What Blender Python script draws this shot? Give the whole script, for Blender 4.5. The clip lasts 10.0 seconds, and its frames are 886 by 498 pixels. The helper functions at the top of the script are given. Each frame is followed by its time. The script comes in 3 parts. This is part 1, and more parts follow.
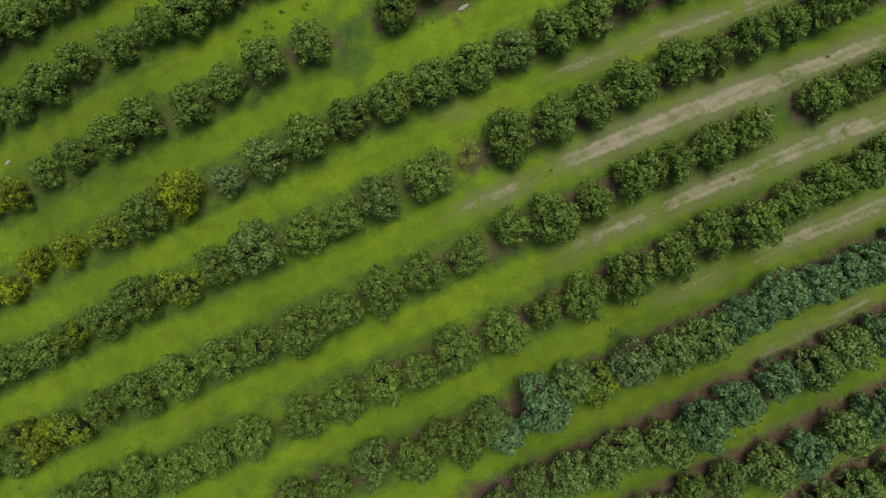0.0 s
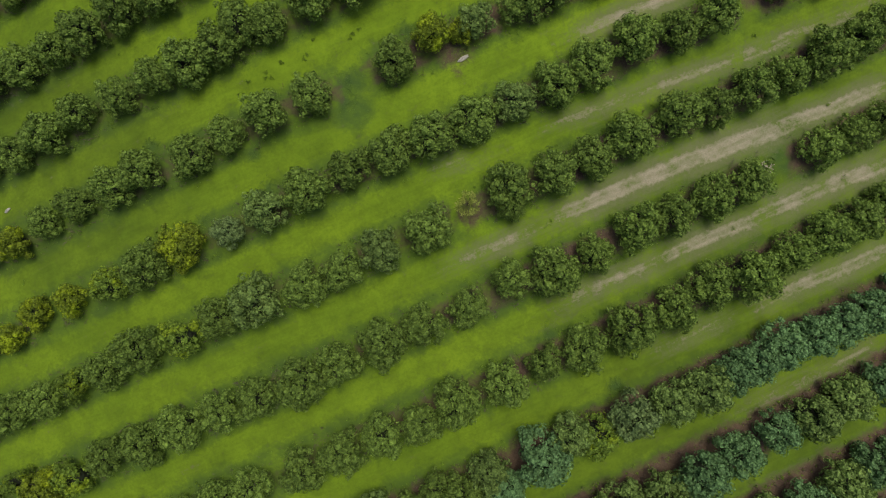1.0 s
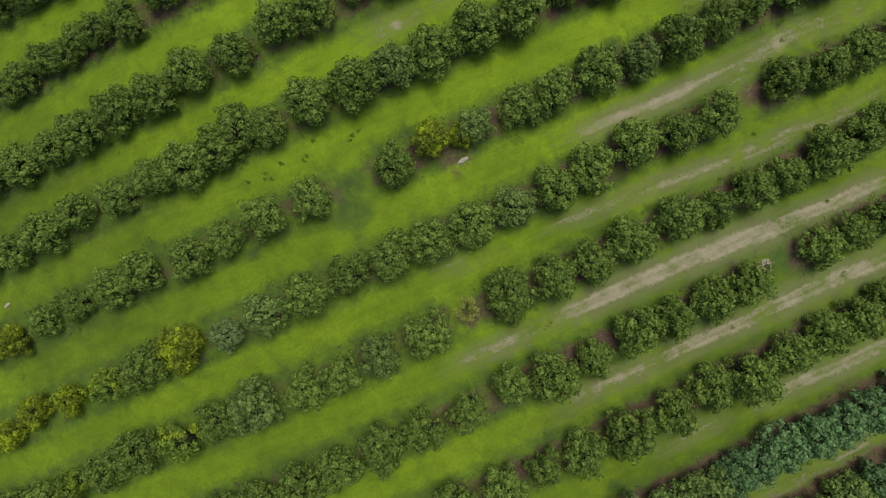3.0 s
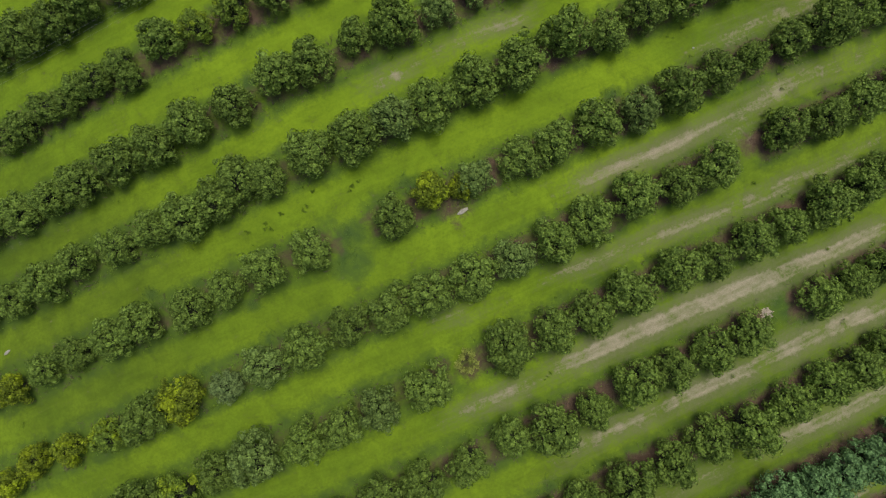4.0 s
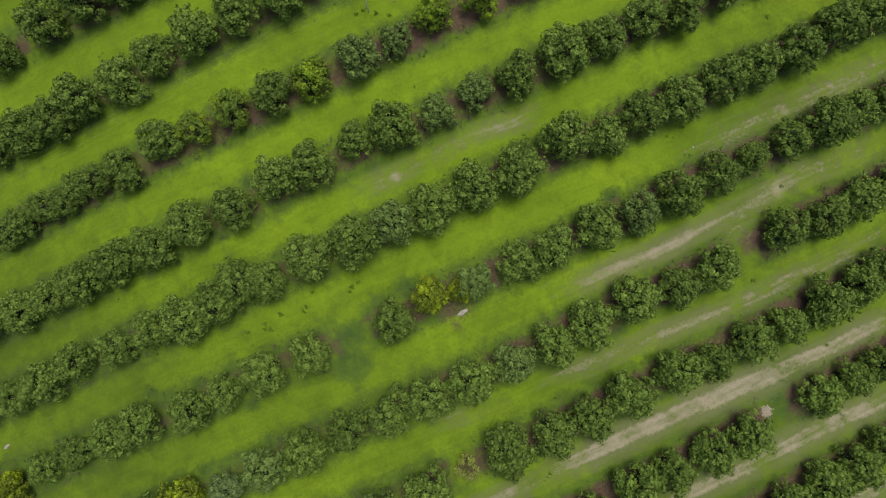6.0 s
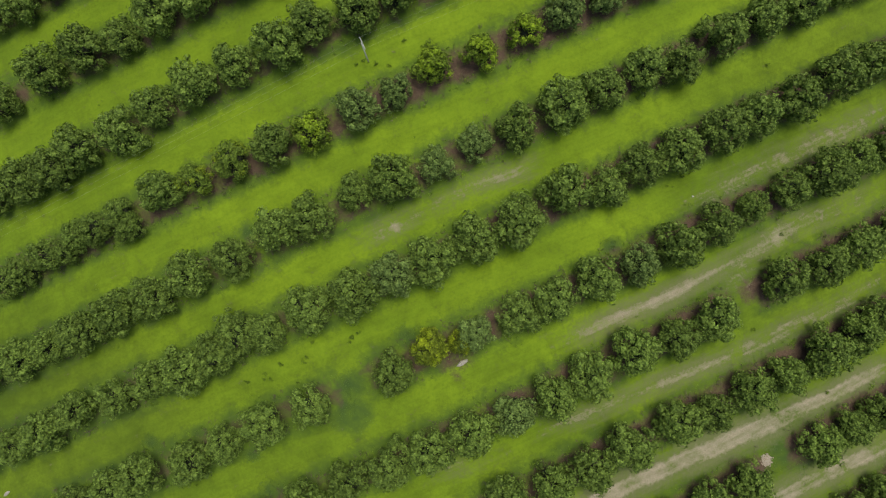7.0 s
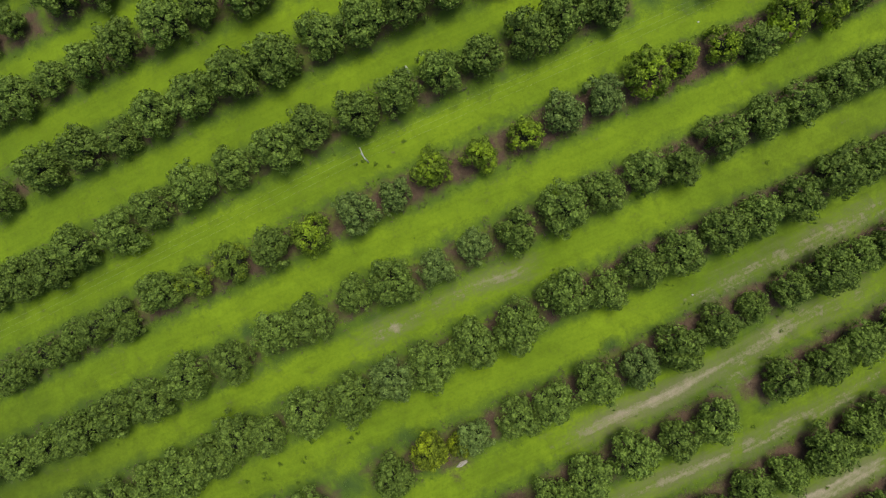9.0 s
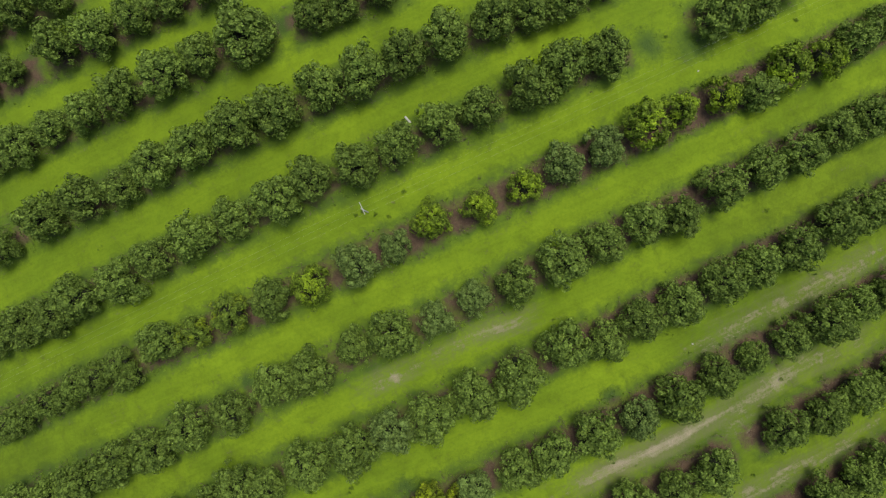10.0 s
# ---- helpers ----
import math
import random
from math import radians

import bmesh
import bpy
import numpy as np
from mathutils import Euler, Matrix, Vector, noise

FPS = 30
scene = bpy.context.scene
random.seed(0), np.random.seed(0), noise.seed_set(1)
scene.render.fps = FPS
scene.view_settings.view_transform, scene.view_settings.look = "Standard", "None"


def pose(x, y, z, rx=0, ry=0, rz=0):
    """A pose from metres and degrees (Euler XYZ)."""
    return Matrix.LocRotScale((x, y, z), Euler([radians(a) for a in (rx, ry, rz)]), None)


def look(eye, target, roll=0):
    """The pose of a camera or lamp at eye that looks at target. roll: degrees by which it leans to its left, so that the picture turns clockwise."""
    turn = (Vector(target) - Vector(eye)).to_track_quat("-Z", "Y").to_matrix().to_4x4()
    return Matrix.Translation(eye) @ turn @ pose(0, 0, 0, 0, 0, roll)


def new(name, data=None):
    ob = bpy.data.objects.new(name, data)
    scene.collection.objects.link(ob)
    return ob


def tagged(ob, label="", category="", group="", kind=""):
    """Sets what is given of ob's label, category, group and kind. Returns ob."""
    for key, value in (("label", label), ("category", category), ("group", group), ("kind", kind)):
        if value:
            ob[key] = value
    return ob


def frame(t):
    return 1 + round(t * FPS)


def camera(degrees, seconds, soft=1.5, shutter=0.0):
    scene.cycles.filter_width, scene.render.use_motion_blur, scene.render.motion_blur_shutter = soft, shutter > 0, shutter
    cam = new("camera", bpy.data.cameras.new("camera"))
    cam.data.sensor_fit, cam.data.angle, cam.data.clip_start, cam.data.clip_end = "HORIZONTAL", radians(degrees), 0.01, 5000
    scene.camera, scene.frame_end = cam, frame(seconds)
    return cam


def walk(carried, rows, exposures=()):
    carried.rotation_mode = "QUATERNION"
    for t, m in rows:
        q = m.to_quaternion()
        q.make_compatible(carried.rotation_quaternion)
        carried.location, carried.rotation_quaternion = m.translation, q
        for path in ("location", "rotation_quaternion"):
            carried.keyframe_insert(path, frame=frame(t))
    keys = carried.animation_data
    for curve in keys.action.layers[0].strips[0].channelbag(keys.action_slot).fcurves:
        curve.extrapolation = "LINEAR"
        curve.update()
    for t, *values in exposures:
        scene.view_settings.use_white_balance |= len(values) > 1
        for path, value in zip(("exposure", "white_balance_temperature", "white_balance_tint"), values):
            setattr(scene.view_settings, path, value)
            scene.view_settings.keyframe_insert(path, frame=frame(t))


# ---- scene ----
# Camera: a drone that looks straight down and glides ahead over the orchard.
FOV = 81.8
FLY = 59.4
cam = camera(FOV, 10.0, soft=1.17)
STEPS = [0.5 * i for i in range(21)]
walk(cam, [(t, pose(0.015 * t, 5.878 * t - 0.00512 * t * (t - 10), FLY, 0, 0, 0)) for t in STEPS],
     exposures=[(0.0, -0.36, 6700, 8), (4.0, -0.26, 6700, 8), (10.0, -0.15, 6760, 8)])

# ---- light: a high overcast sky ----
world = bpy.data.worlds.new("overcast_sky")
scene.world = world
world.use_nodes = True
wn = world.node_tree.nodes
sky = wn.new("ShaderNodeTexSky")
sky.sky_type = "NISHITA"
sky.sun_disc = False
sky.sun_elevation = radians(70)
sky.sun_rotation = radians(28)
sky.air_density = 1.0
sky.dust_density = 4.0
sky.ozone_density = 1.0
world.node_tree.links.new(sky.outputs[0], wn["Background"].inputs[0])
wn["Background"].inputs[1].default_value = 0.145
sun = new("sun", bpy.data.lights.new("sun", "SUN"))
sun.data.energy = 2.1
sun.data.angle = radians(34)
sun.data.color = (1.0, 0.96, 0.88)
# elevation 70 degrees, from the side that the sky's sun_rotation names
sun.matrix_world = look((0, 0, 80), (-math.sin(radians(28)) * math.cos(radians(70)), -math.cos(radians(28)) * math.cos(radians(70)), 80 - math.sin(radians(70))))


# ---- materials ----
def material(name, rough=0.7):
    m = bpy.data.materials.new(name)
    m.use_nodes = True
    n, l = m.node_tree.nodes, m.node_tree.links
    bsdf = n["Principled BSDF"]
    bsdf.inputs["Roughness"].default_value = rough
    return m, n, l, bsdf


def noise_node(n, l, coord, scale, detail=3.0, rough=0.55, distort=0.0):
    node = n.new("ShaderNodeTexNoise")
    node.inputs["Scale"].default_value = scale
    node.inputs["Detail"].default_value = detail
    node.inputs["Roughness"].default_value = rough
    node.inputs["Distortion"].default_value = distort
    l.new(coord, node.inputs["Vector"])
    return node.outputs["Fac"]


def ramp(n, l, fac, lo, hi, c0=(0, 0, 0), c1=(1, 1, 1)):
    node = n.new("ShaderNodeValToRGB")
    node.color_ramp.elements[0].position, node.color_ramp.elements[1].position = lo, hi
    node.color_ramp.elements[0].color, node.color_ramp.elements[1].color = (*c0, 1), (*c1, 1)
    l.new(fac, node.inputs["Fac"])
    return node.outputs["Color"]


def mix(n, l, fac, a, b, mode="MIX"):
    node = n.new("ShaderNodeMix")
    node.data_type, node.blend_type = "RGBA", mode
    for sock, value in ((node.inputs["Factor"], fac), (node.inputs["A"], a), (node.inputs["B"], b)):
        if isinstance(value, tuple):
            sock.default_value = (*value, 1)
        elif isinstance(value, (int, float)):
            sock.default_value = value
        else:
            l.new(value, sock)
    return node.outputs["Result"]


def maths(n, l, op, a, b=0.0, clamp=False):
    node = n.new("ShaderNodeMath")
    node.operation, node.use_clamp = op, clamp
    for sock, value in ((node.inputs[0], a), (node.inputs[1], b)):
        if isinstance(value, (int, float)):
            sock.default_value = value
        else:
            l.new(value, sock)
    return node.outputs[0]


def attribute(n, name):
    node = n.new("ShaderNodeAttribute")
    node.attribute_name = name
    return node.outputs["Fac"]


def bump(n, l, bsdf, height, strength, distance):
    node = n.new("ShaderNodeBump")
    node.inputs["Strength"].default_value = strength
    node.inputs["Distance"].default_value = distance
    l.new(height, node.inputs["Height"])
    l.new(node.outputs["Normal"], bsdf.inputs["Normal"])


def ground_material():
    m, n, l, bsdf = material("grass_and_soil", 0.95)
    bsdf.inputs["Specular IOR Level"].default_value = 0.15
    at = n.new("ShaderNodeNewGeometry").outputs["Position"]
    broad = noise_node(n, l, at, 0.07, 4.0, 0.6)
    patch = noise_node(n, l, at, 0.45, 5.0, 0.65, 0.4)
    tuft = noise_node(n, l, at, 2.6, 5.0, 0.7)
    fine = noise_node(n, l, at, 11.0, 3.0, 0.6)
    # mown grass: yellow-green, fresher and duller by patches
    grass = mix(n, l, ramp(n, l, broad, 0.35, 0.65), (0.132, 0.220, 0.014), (0.212, 0.330, 0.017))
    grass = mix(n, l, maths(n, l, "MULTIPLY", ramp(n, l, patch, 0.42, 0.72), 0.5), grass, (0.095, 0.150, 0.008))
    grass = mix(n, l, maths(n, l, "MULTIPLY", ramp(n, l, tuft, 0.42, 0.72), 0.38), grass, (0.070, 0.118, 0.007))
    grass = mix(n, l, maths(n, l, "MULTIPLY", ramp(n, l, fine, 0.5, 0.8), 0.35), grass, (0.18, 0.265, 0.012))
    # streaks along the lanes left by mowing
    turned = n.new("ShaderNodeMapping")
    turned.inputs["Rotation"].default_value = (0, 0, radians(-23.7))
    l.new(at, turned.inputs["Vector"])
    lane = n.new("ShaderNodeMapping")
    lane.inputs["Scale"].default_value = (0.14, 1.5, 1.0)
    l.new(turned.outputs["Vector"], lane.inputs["Vector"])
    streak = noise_node(n, l, lane.outputs["Vector"], 1.0, 5.0, 0.65, 0.3)
    grass = mix(n, l, maths(n, l, "MULTIPLY", ramp(n, l, streak, 0.50, 0.72), 0.22), grass, (0.220, 0.330, 0.014))
    grass = mix(n, l, maths(n, l, "MULTIPLY", ramp(n, l, streak, 0.28, 0.50, (1, 1, 1), (0, 0, 0)), 0.22), grass, (0.075, 0.122, 0.006))
    # poorer, duller sward on part of the field
    dull = maths(n, l, "ADD", attribute(n, "dull"), maths(n, l, "MULTIPLY", maths(n, l, "SUBTRACT", patch, 0.5), 0.8))
    grass = mix(n, l, ramp(n, l, dull, 0.2, 1.2), grass, (0.66, 0.66, 0.95), "MULTIPLY")
    # long, darker grass in the gaps; along the rows with the trees' soft shade added
    lush_and_shade = maths(n, l, "ADD", attribute(n, "lush_and_shade"), maths(n, l, "MULTIPLY", maths(n, l, "SUBTRACT", patch, 0.5), 1.1))
    lush_and_shade = maths(n, l, "ADD", lush_and_shade, maths(n, l, "MULTIPLY", maths(n, l, "SUBTRACT", tuft, 0.5), 0.6))
    lush_and_shade = ramp(n, l, lush_and_shade, 0.15, 0.95)
    grass = mix(n, l, lush_and_shade, grass, mix(n, l, tuft, (0.032, 0.068, 0.018), (0.076, 0.135, 0.027)))
    # worn wheel tracks: thin, dusty grass at their sides, pale sand in streaks along their middle
    dirt = mix(n, l, ramp(n, l, tuft, 0.35, 0.7), (0.36, 0.325, 0.23), (0.22, 0.20, 0.12))
    dirt = mix(n, l, maths(n, l, "MULTIPLY", ramp(n, l, fine, 0.45, 0.7), 0.5), dirt, (0.50, 0.455, 0.34))
    track = attribute(n, "track")
    thin = maths(n, l, "ADD", attribute(n, "dusty"), maths(n, l, "MULTIPLY", maths(n, l, "SUBTRACT", patch, 0.5), 0.8))
    thin = maths(n, l, "ADD", thin, maths(n, l, "MULTIPLY", maths(n, l, "SUBTRACT", tuft, 0.5), 1.1))
    thin = maths(n, l, "ADD", thin, maths(n, l, "MULTIPLY", maths(n, l, "SUBTRACT", streak, 0.5), 0.9))
    colour = mix(n, l, maths(n, l, "MULTIPLY", ramp(n, l, thin, 0.15, 0.9), 0.8), grass, mix(n, l, tuft, (0.118, 0.145, 0.046), (0.190, 0.195, 0.105)))
    wear = maths(n, l, "ADD", track, maths(n, l, "MULTIPLY", maths(n, l, "SUBTRACT", streak, 0.5), 1.1))
    wear = maths(n, l, "ADD", wear, maths(n, l, "MULTIPLY", maths(n, l, "SUBTRACT", tuft, 0.5), 1.1))
    wear = maths(n, l, "ADD", wear, maths(n, l, "MULTIPLY", maths(n, l, "SUBTRACT", patch, 0.5), 1.3))
    colour = mix(n, l, ramp(n, l, wear, 0.38, 1.52), colour, dirt)
    # bare red-brown soil with leaf litter under the trees
    soil = mix(n, l, ramp(n, l, tuft, 0.35, 0.7), (0.122, 0.083, 0.054), (0.068, 0.046, 0.031))
    soil = mix(n, l, maths(n, l, "MULTIPLY", ramp(n, l, fine, 0.5, 0.72), 0.6), soil, (0.190, 0.145, 0.105))
    bare = maths(n, l, "ADD", attribute(n, "soil"), maths(n, l, "MULTIPLY", maths(n, l, "SUBTRACT", patch, 0.5), 1.7))
    bare = maths(n, l, "ADD", bare, maths(n, l, "MULTIPLY", maths(n, l, "SUBTRACT", tuft, 0.5), 0.6))
    bare = ramp(n, l, bare, 0.30, 0.85)
    colour = mix(n, l, bare, colour, soil)
    l.new(colour, bsdf.inputs["Base Color"])
    bump(n, l, bsdf, maths(n, l, "ADD", tuft, maths(n, l, "MULTIPLY", fine, 0.5)), 0.5, 0.10)
    return m


def leaf_material(name, dark, light, tip=None, share=0.0):
    """Leathery leaves: each leaf its own shade; tip: young leaves on a share of the boughs."""
    m, n, l, bsdf = material(name, 0.55)
    bsdf.inputs["Specular IOR Level"].default_value = 0.14
    geo = n.new("ShaderNodeNewGeometry")
    info = n.new("ShaderNodeObjectInfo")
    at = n.new("ShaderNodeTexCoord").outputs["Object"]
    shift = n.new("ShaderNodeVectorMath")
    shift.operation = "ADD"
    l.new(at, shift.inputs[0])
    l.new(info.outputs["Location"], shift.inputs[1])
    at = shift.outputs[0]
    # each leaf its own shade, and small sprays of leaves on the boughs
    spray = n.new("ShaderNodeTexVoronoi")
    spray.inputs["Scale"].default_value = 17.0
    l.new(at, spray.inputs["Vector"])
    cell = n.new("ShaderNodeSeparateColor")
    l.new(spray.outputs["Color"], cell.inputs[0])
    own = maths(n, l, "ADD", maths(n, l, "MULTIPLY", geo.outputs["Random Per Island"], 0.5), maths(n, l, "MULTIPLY", cell.outputs[0], 0.5))
    colour = mix(n, l, own, tuple(0.48 * a for a in dark), tuple(1.25 * a for a in light))
    # boughs of fresher and of older foliage
    clump = noise_node(n, l, at, 3.4, 2.0)
    colour = mix(n, l, maths(n, l, "MULTIPLY", ramp(n, l, clump, 0.5, 0.72), 0.5), colour, tuple(1.45 * a for a in light))
    colour = mix(n, l, maths(n, l, "MULTIPLY", ramp(n, l, clump, 0.28, 0.5, (1, 1, 1), (0, 0, 0)), 0.6), colour, tuple(0.8 * a for a in dark))
    bump(n, l, bsdf, maths(n, l, "SUBTRACT", 1.0, spray.outputs["Distance"]), 0.8, 0.10)
    if tip:
        young = noise_node(n, l, at, 1.1, 2.0, 0.5)
        edge = 0.62 - 0.34 * share
        young = ramp(n, l, young, edge, edge + 0.10)
        young = maths(n, l, "MULTIPLY", young, maths(n, l, "ADD", 0.12, geo.outputs["Random Per Island"], True))
        colour = mix(n, l, young, colour, tip)
    tone = maths(n, l, "ADD", 1.02, maths(n, l, "MULTIPLY", info.outputs["Random"], 0.36))
    value = n.new("ShaderNodeHueSaturation")
    l.new(colour, value.inputs["Color"])
    l.new(tone, value.inputs["Value"])
    l.new(value.outputs["Color"], bsdf.inputs["Base Color"])
    return m


def plain_material(name, a, b, scale, rough):
    m, n, l, bsdf = material(name, rough)
    at = n.new("ShaderNodeTexCoord").outputs["Object"]
    grain = noise_node(n, l, at, scale, 5.0, 0.65)
    l.new(mix(n, l, ramp(n, l, grain, 0.3, 0.7), a, b), bsdf.inputs["Base Color"])
    bump(n, l, bsdf, grain, 0.5, 0.02)
    return m


GROUND = ground_material()
BARK = plain_material("grey_bark", (0.11, 0.085, 0.065), (0.045, 0.035, 0.028), 14, 0.9)
# inner twigs and old leaves, near black: the shade of the gaps is in the colour
INNER = plain_material("inner_twigs_with_shade", (0.016, 0.025, 0.006), (0.008, 0.012, 0.003), 9, 0.95)
LEAVES = {
    "g": leaf_material("dark_leaves", (0.042, 0.078, 0.012), (0.144, 0.219, 0.039)),
    "m": leaf_material("mid_green_leaves", (0.048, 0.086, 0.017), (0.154, 0.230, 0.056)),
    "h": leaf_material("part_yellow_leaves", (0.042, 0.076, 0.010), (0.142, 0.216, 0.030), (0.21, 0.285, 0.016), 0.3),
    "y": leaf_material("yellow_leaves", (0.034, 0.058, 0.006), (0.170, 0.225, 0.020), (0.30, 0.385, 0.018), 0.38),
    "k": leaf_material("lime_leaves", (0.028, 0.054, 0.006), (0.158, 0.240, 0.024), (0.26, 0.385, 0.022), 0.36),
    "b": leaf_material("blue_green_leaves", (0.052, 0.110, 0.036), (0.128, 0.232, 0.084)),
    "s": leaf_material("silver_green_leaves", (0.066, 0.106, 0.032), (0.160, 0.232, 0.076)),
}
LEAVES["w"] = LEAVES["g"]
TWIGS = plain_material("dry_twigs", (0.16, 0.12, 0.10), (0.07, 0.05, 0.042), 6, 0.95)
WHITE = plain_material("white_paint", (0.58, 0.59, 0.56), (0.40, 0.41, 0.38), 3, 0.6)
PLASTIC = plain_material("weathered_white_plastic", (0.47, 0.45, 0.38), (0.26, 0.24, 0.19), 2.5, 0.5)


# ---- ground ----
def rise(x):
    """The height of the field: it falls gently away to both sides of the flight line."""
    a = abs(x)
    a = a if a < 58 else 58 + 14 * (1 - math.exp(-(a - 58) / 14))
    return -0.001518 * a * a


def bearing(row):
    x, y, degrees = row[:3]
    return x, y, math.cos(radians(degrees)), math.sin(radians(degrees))


# A row of trees: its point at x = 0, its heading, how bare its strip is at its left and right end,
# the kinds of its trees, and for each of them: metres along, metres aside, crown's width.
ROWS = []
ROWS.append((0.0, 107.06, 21.00, 0.60, 0.60, "ggg", [-59.8, 0.2, 4.6, -54.9, 0.0, 5.0, -50.2, -0.3, 4.7]))
ROWS.append((0.0, 100.03, 21.00, 0.75, 0.75, "ggggggg", [-60.7, 0.3, 4.8, -56.0, 0.5, 4.0, -48.7, 0.5, 5.6, -43.6, -0.4, 5.6, -38.6, -0.2, 5.2, -34.2, -0.3, 4.8, -29.0, -0.0, 5.2]))
ROWS.append((0.0, 91.46, 21.32, 0.70, 0.75, "ggggggggggg", [-59.4, 0.0, 5.1, -54.8, -0.3, 5.5, -50.1, -0.2, 4.5, -44.9, -0.0, 4.9, -40.2, 0.2, 5.5, -34.4, 0.2, 5.9, -29.7, 0.3, 4.8, -23.9, 0.4, 7.1, -15.7, -0.1, 4.7, -12.3, -0.5, 4.4, -7.6, -0.3, 4.8]))
ROWS.append((0.0, 82.15, 22.65, 0.65, 0.75, "ggggggggggggggggg", [-63.4, -0.3, 4.7, -58.3, -0.9, 4.7, -51.5, -0.0, 5.7, -45.8, 0.3, 5.9, -40.9, -0.6, 4.6, -35.9, 0.4, 5.7, -30.7, 0.4, 5.9, -25.3, 0.5, 6.5, -20.3, 0.0, 6.3, -14.4, 0.6, 5.7, -9.7, 0.3, 6.3, -4.8, 0.2, 5.6, 0.4, 0.1, 5.8, 6.3, 0.2, 5.6, 10.7, -0.6, 5.0, 14.8, -0.7, 5.0, 19.6, -0.2, 5.1]))
ROWS.append((0.0, 72.37, 23.99, 0.55, 0.70, "gggggggggggggggggggg", [-60.5, 0.0, 5.5, -55.5, -0.5, 5.7, -50.9, -1.3, 5.6, -46.9, -0.3, 5.6, -41.5, -0.5, 5.5, -36.7, 0.1, 5.0, -31.0, 0.3, 5.6, -25.8, 0.6, 5.1, -20.4, 0.4, 5.7, -16.1, 1.0, 5.4, -10.5, 0.2, 5.5, -5.3, 0.3, 5.4, 0.0, 0.6, 5.3, 4.9, 0.2, 5.1, 10.9, 0.4, 6.0, 15.5, 0.9, 6.0, 20.6, 0.2, 5.7, 35.0, -0.9, 5.8, 39.9, -1.6, 4.6, 44.6, 0.3, 5.4]))
ROWS.append((0.0, 61.73, 24.30, 0.70, 1.10, "gwwwwwwwwghhgkmmkkkmmkkkgkkggg", [-63.3, 0.0, 4.7, -58.3, -0.7, 4.0, -55.5, -0.5, 4.3, -51.9, 0.0, 4.3, -49.1, -0.3, 3.8, -47.3, 0.3, 4.0, -44.8, 0.1, 4.2, -41.1, 0.5, 4.0, -40.7, -1.4, 3.8, -35.4, 1.0, 5.2, -31.0, 0.5, 4.4, -26.3, 0.4, 4.8, -21.1, 0.1, 5.2, -16.3, -0.3, 5.0, -10.7, -0.2, 5.0, -5.9, -0.3, 4.1, -0.7, 0.6, 4.7, 4.9, 0.1, 4.4, 10.4, 0.1, 4.5, 15.4, 0.3, 4.9, 20.4, 0.3, 5.1, 25.5, 0.7, 5.9, 30.7, 0.6, 4.6, 35.9, 0.1, 4.8, 40.0, -1.2, 4.9, 44.3, 0.2, 5.6, 49.6, -0.9, 5.0, 54.6, -0.3, 5.4, 58.1, 0.2, 4.7, 62.9, 0.2, 5.1]))
ROWS.append((0.0, 51.19, 24.47, 0.50, 0.95, "ggggggggggggmmggggggggggg", [-61.0, 0.4, 5.4, -56.1, -0.4, 5.2, -51.5, -0.3, 4.6, -46.8, -0.3, 5.4, -41.5, -0.1, 5.5, -36.7, -0.6, 5.5, -31.9, -0.1, 5.6, -26.6, -0.1, 5.1, -20.4, 0.9, 5.4, -16.3, 0.5, 5.4, -10.5, 1.1, 4.4, -5.8, 0.5, 6.0, -0.6, -0.1, 4.1, 4.3, 0.3, 4.3, 9.3, -0.1, 5.3, 15.2, 0.0, 6.6, 20.2, -0.1, 5.2, 25.5, 0.2, 5.4, 29.8, -1.1, 5.0, 35.8, -0.1, 5.5, 41.2, 0.0, 5.3, 46.6, -0.5, 5.5, 51.6, 0.2, 5.4, 56.5, 0.0, 5.4, 61.3, -0.2, 5.3]))
ROWS.append((0.0, 40.78, 23.89, 0.42, 1.00, "ggggggggggggmggggggggggggg", [-61.8, 0.2, 5.6, -56.7, -0.3, 4.8, -51.8, -0.2, 5.3, -47.3, 0.4, 5.0, -41.8, -0.2, 4.8, -36.9, -0.1, 4.8, -32.4, -0.4, 5.8, -28.4, -0.2, 5.4, -25.0, 1.1, 5.4, -21.8, -0.1, 4.8, -16.4, 0.2, 5.7, -10.9, 0.0, 6.0, -6.2, 0.1, 5.3, -1.1, -0.3, 6.0, 4.2, 0.1, 6.1, 9.3, -0.2, 6.4, 15.5, 0.9, 6.0, 20.0, -0.9, 5.1, 24.8, 0.1, 5.2, 29.8, -0.3, 5.8, 35.2, 0.2, 5.5, 40.3, -0.1, 5.7, 45.5, -0.5, 5.6, 51.2, 0.4, 5.8, 56.0, -0.0, 5.7, 60.7, -0.1, 5.3]))
